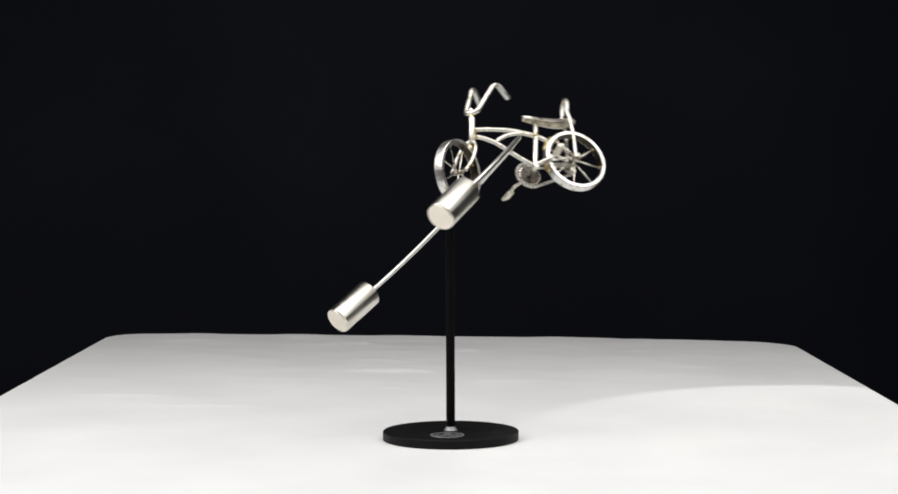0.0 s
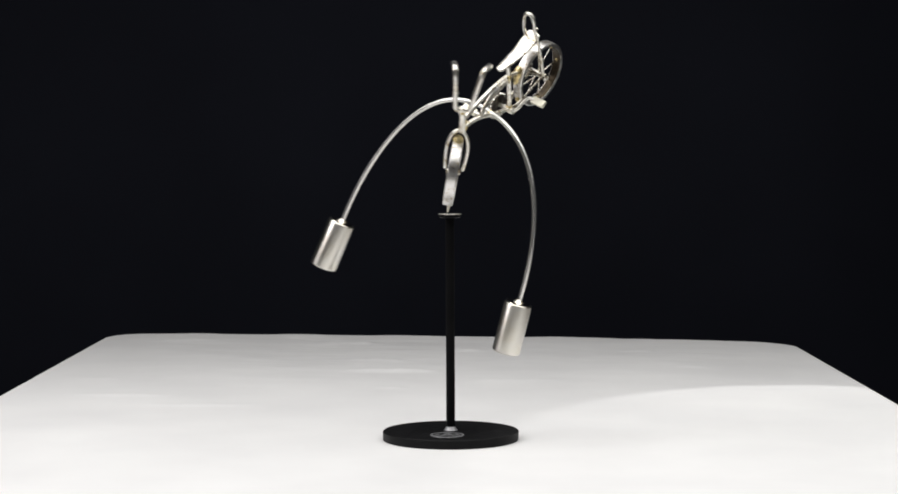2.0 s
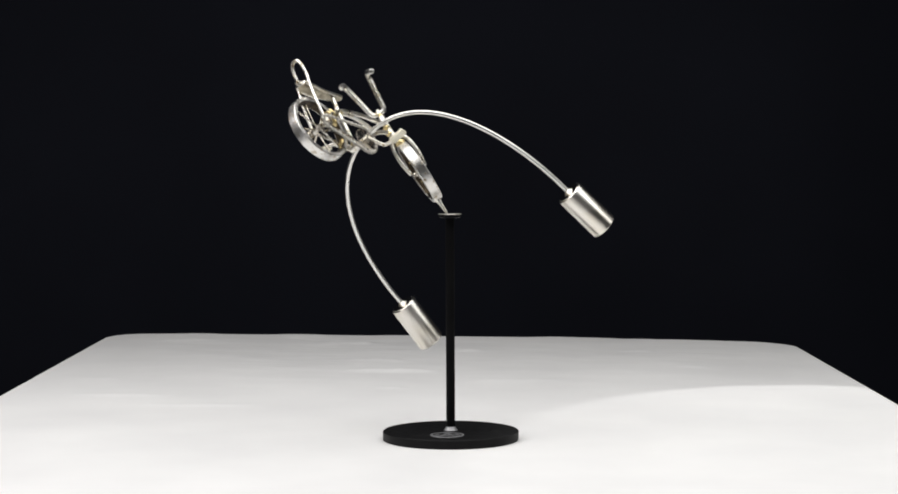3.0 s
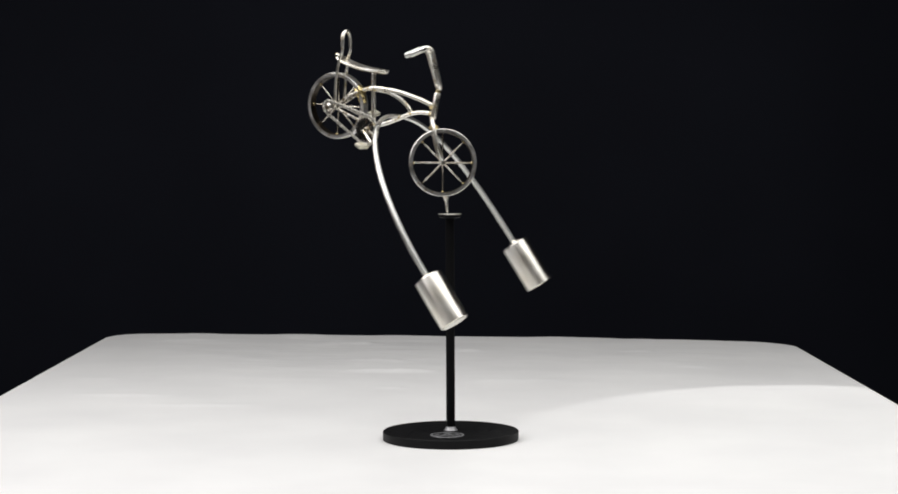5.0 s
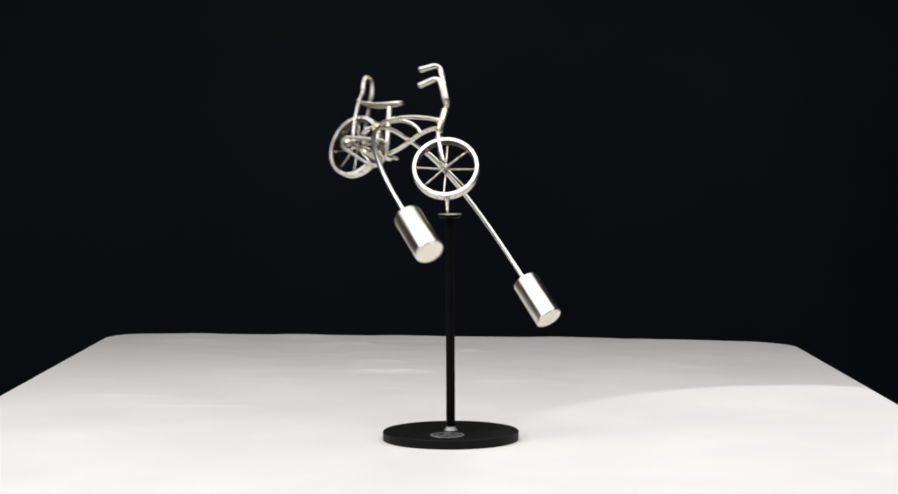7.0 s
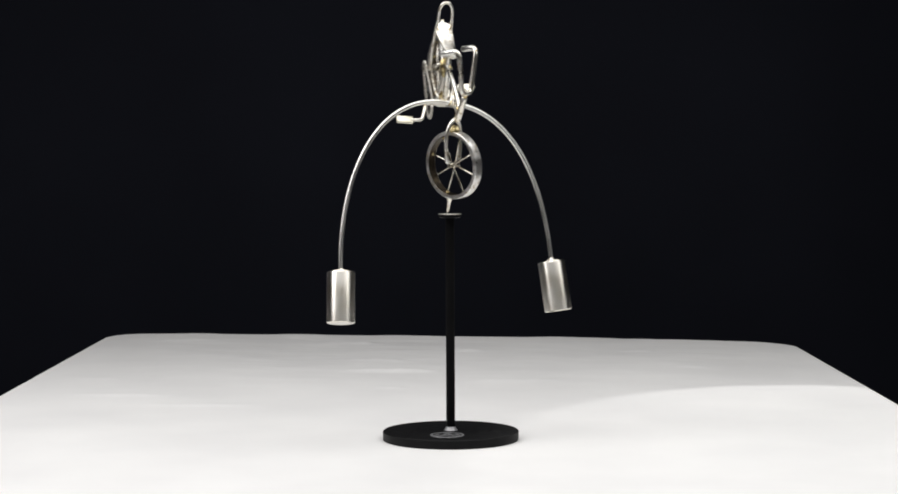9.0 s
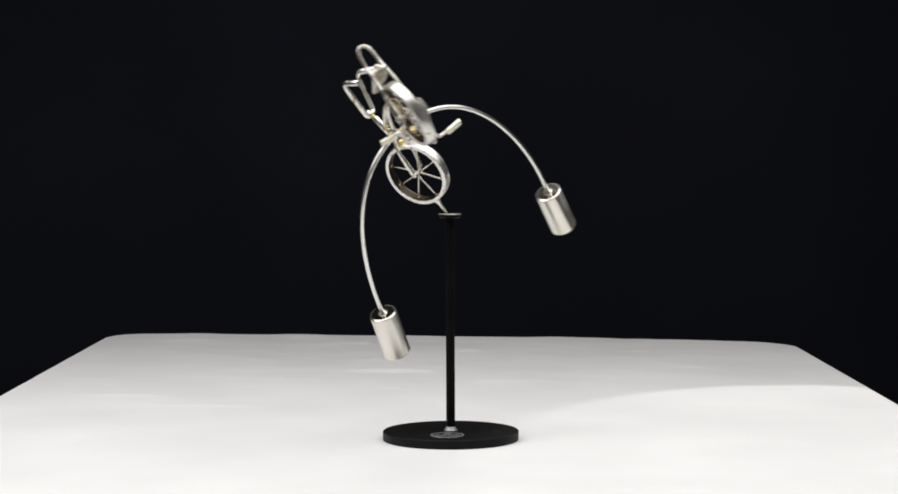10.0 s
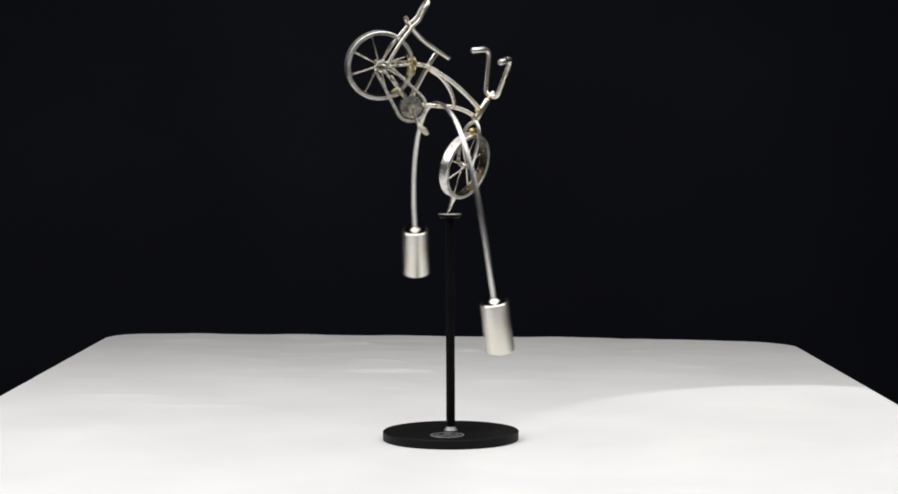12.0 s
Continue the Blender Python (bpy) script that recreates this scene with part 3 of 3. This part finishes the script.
    for at, size in ((mm(-52, 6.4, 79), 0.0031), (mm(-50, 5.8, 73), 0.0031), (mm(-112, 4.2, 70), 0.0031), (mm(-126, 3, 61), 0.0032), (mm(-69.5, 5.5, 65), 0.0021), (mm(-101, 3, 39.5), 0.003)):
        part("solder", blob(at, size), SOLDER, b, "yellowish solder")
    return tagged(b, "silver wire bicycle balancing on a spike, counterweights on rods", "sculpture")


toy = bicycle()


def motions():
    """The bicycle swings and turns on the spike's point."""
    rows = (
        (0.0, 33.85, 4.59, -153.99),
        (0.1, 37.98, 7.53, -140.10),
        (0.2, 39.41, 10.45, -124.86),
        (0.3, 38.38, 13.49, -108.73),
        (0.4, 35.38, 17.02, -92.16),
        (0.5, 30.86, 21.27, -75.34),
        (0.6, 25.29, 26.30, -58.29),
        (0.7, 19.38, 32.11, -41.01),
        (0.8, 13.91, 38.52, -23.25),
        (0.9, 9.60, 45.05, -4.46),
        (1.0, 7.18, 50.94, 16.07),
        (1.1, 7.05, 55.29, 38.78),
        (1.2, 8.52, 57.45, 63.12),
        (1.3, 9.61, 57.35, 86.91),
        (1.4, 8.40, 55.51, 107.95),
        (1.5, 4.35, 52.66, 126.01),
        (1.6, -2.01, 49.52, 142.27),
        (1.7, -9.83, 46.87, 157.90),
        (1.8, -18.41, 45.36, 173.45),
        (1.9, -27.03, 45.17, -170.88),
        (2.0, -34.57, 45.83, -154.67),
        (2.1, -39.84, 46.77, -137.35),
        (2.2, -42.63, 47.81, -118.93),
        (2.3, -43.37, 48.83, -99.65),
        (2.4, -42.19, 49.18, -79.06),
        (2.5, -39.30, 47.94, -56.91),
        (2.6, -35.90, 44.67, -34.34),
        (2.7, -33.38, 39.50, -12.93),
        (2.8, -32.19, 32.93, 6.66),
        (2.9, -32.09, 25.63, 24.77),
        (3.0, -32.60, 18.21, 42.01),
        (3.1, -33.26, 11.24, 58.68),
        (3.2, -33.67, 5.25, 74.79),
        (3.3, -33.22, 0.77, 89.74),
        (3.4, -31.26, -2.51, 103.55),
        (3.5, -27.45, -4.55, 115.99),
        (3.6, -21.75, -5.13, 126.97),
        (3.7, -14.49, -3.93, 136.72),
        (3.8, -6.30, -0.64, 145.91),
        (3.9, 2.11, 4.69, 155.52),
        (4.0, 10.29, 11.44, 166.57),
        (4.1, 18.11, 18.51, 179.84),
        (4.2, 25.60, 24.58, -164.40),
        (4.3, 32.36, 28.53, -146.61),
        (4.4, 37.41, 29.86, -127.97),
        (4.5, 39.59, 28.94, -109.75),
        (4.6, 38.33, 26.70, -92.59),
        (4.7, 33.75, 24.27, -76.37),
        (4.8, 26.45, 22.71, -60.66),
        (4.9, 17.37, 22.99, -44.76),
        (5.0, 7.43, 25.52, -28.95),
        (5.1, -2.45, 30.33, -13.36),
        (5.2, -11.34, 36.83, 2.12),
        (5.3, -18.06, 43.87, 18.24),
        (5.4, -21.33, 50.24, 36.53),
        (5.5, -20.01, 54.56, 58.67),
        (5.6, -14.71, 55.12, 84.17),
        (5.7, -9.29, 51.10, 109.06),
        (5.8, -7.03, 43.54, 130.50),
        (5.9, -8.28, 34.24, 148.97),
        (6.0, -12.18, 24.82, 165.85),
        (6.1, -17.81, 16.54, -177.94),
        (6.2, -24.33, 10.19, -162.03),
        (6.3, -30.88, 6.08, -146.24),
        (6.4, -36.45, 4.15, -130.56),
        (6.5, -40.13, 4.06, -115.21),
        (6.6, -41.21, 5.22, -100.23),
        (6.7, -39.27, 6.89, -85.54),
        (6.8, -34.29, 8.32, -71.28),
        (6.9, -26.59, 9.10, -57.80),
        (7.0, -16.71, 9.37, -45.32),
        (7.1, -5.51, 9.59, -33.67),
        (7.2, 5.99, 10.21, -22.30),
        (7.3, 16.49, 11.44, -10.67),
        (7.4, 25.57, 12.82, 1.79),
        (7.5, 32.61, 13.87, 15.23),
        (7.6, 37.11, 14.30, 29.39),
        (7.7, 38.73, 14.22, 43.94),
        (7.8, 37.43, 14.04, 58.66),
        (7.9, 33.42, 14.36, 73.49),
        (8.0, 27.17, 15.80, 88.44),
        (8.1, 19.40, 18.85, 103.49),
        (8.2, 10.95, 23.69, 118.63),
        (8.3, 2.73, 30.11, 133.90),
        (8.4, -4.31, 37.43, 149.72),
        (8.5, -9.12, 44.71, 166.91),
        (8.6, -10.61, 50.77, -173.38),
        (8.7, -8.35, 54.38, -150.53),
        (8.8, -3.99, 54.62, -125.89),
        (8.9, -0.81, 51.89, -101.99),
        (9.0, -0.92, 46.75, -81.24),
        (9.1, -4.41, 40.37, -63.17),
        (9.2, -10.41, 33.99, -46.59),
        (9.3, -17.74, 28.83, -30.66),
        (9.4, -25.49, 25.67, -14.93),
        (9.5, -32.89, 24.56, 0.74),
        (9.6, -38.83, 24.83, 16.54),
        (9.7, -42.27, 25.63, 32.95),
        (9.8, -42.91, 26.30, 50.33),
        (9.9, -40.86, 26.20, 68.61),
        (10.0, -36.41, 24.53, 87.21),
        (10.1, -30.10, 20.65, 105.14),
        (10.2, -22.73, 14.55, 121.49),
        (10.3, -14.96, 7.02, 135.78),
        (10.4, -7.10, -0.63, 147.91),
        (10.5, 0.81, -7.05, 158.06),
        (10.6, 8.68, -11.07, 166.96),
        (10.7, 15.87, -12.17, 175.73),
        (10.8, 21.42, -10.42, -174.80),
        (10.9, 24.90, -6.20, -164.18),
        (11.0, 26.50, -0.01, -152.23),
        (11.1, 26.69, 7.58, -138.90),
        (11.2, 26.10, 15.99, -124.28),
        (11.3, 25.32, 24.57, -108.34),
        (11.4, 24.90, 32.60, -90.82),
        (11.5, 25.26, 39.28, -71.56),
        (11.6, 26.31, 43.97, -50.87),
        (11.7, 27.29, 46.48, -29.63),
        (11.8, 27.11, 47.17, -8.82),
        (11.9, 24.95, 46.79, 10.75),
        (12.0, 20.44, 46.13, 28.68),
    )
    walk(toy, [(t, pose(-0.0020, 0.0, TOP - 0.0006, rx, ry, rz)) for t, rx, ry, rz in rows])


motions()
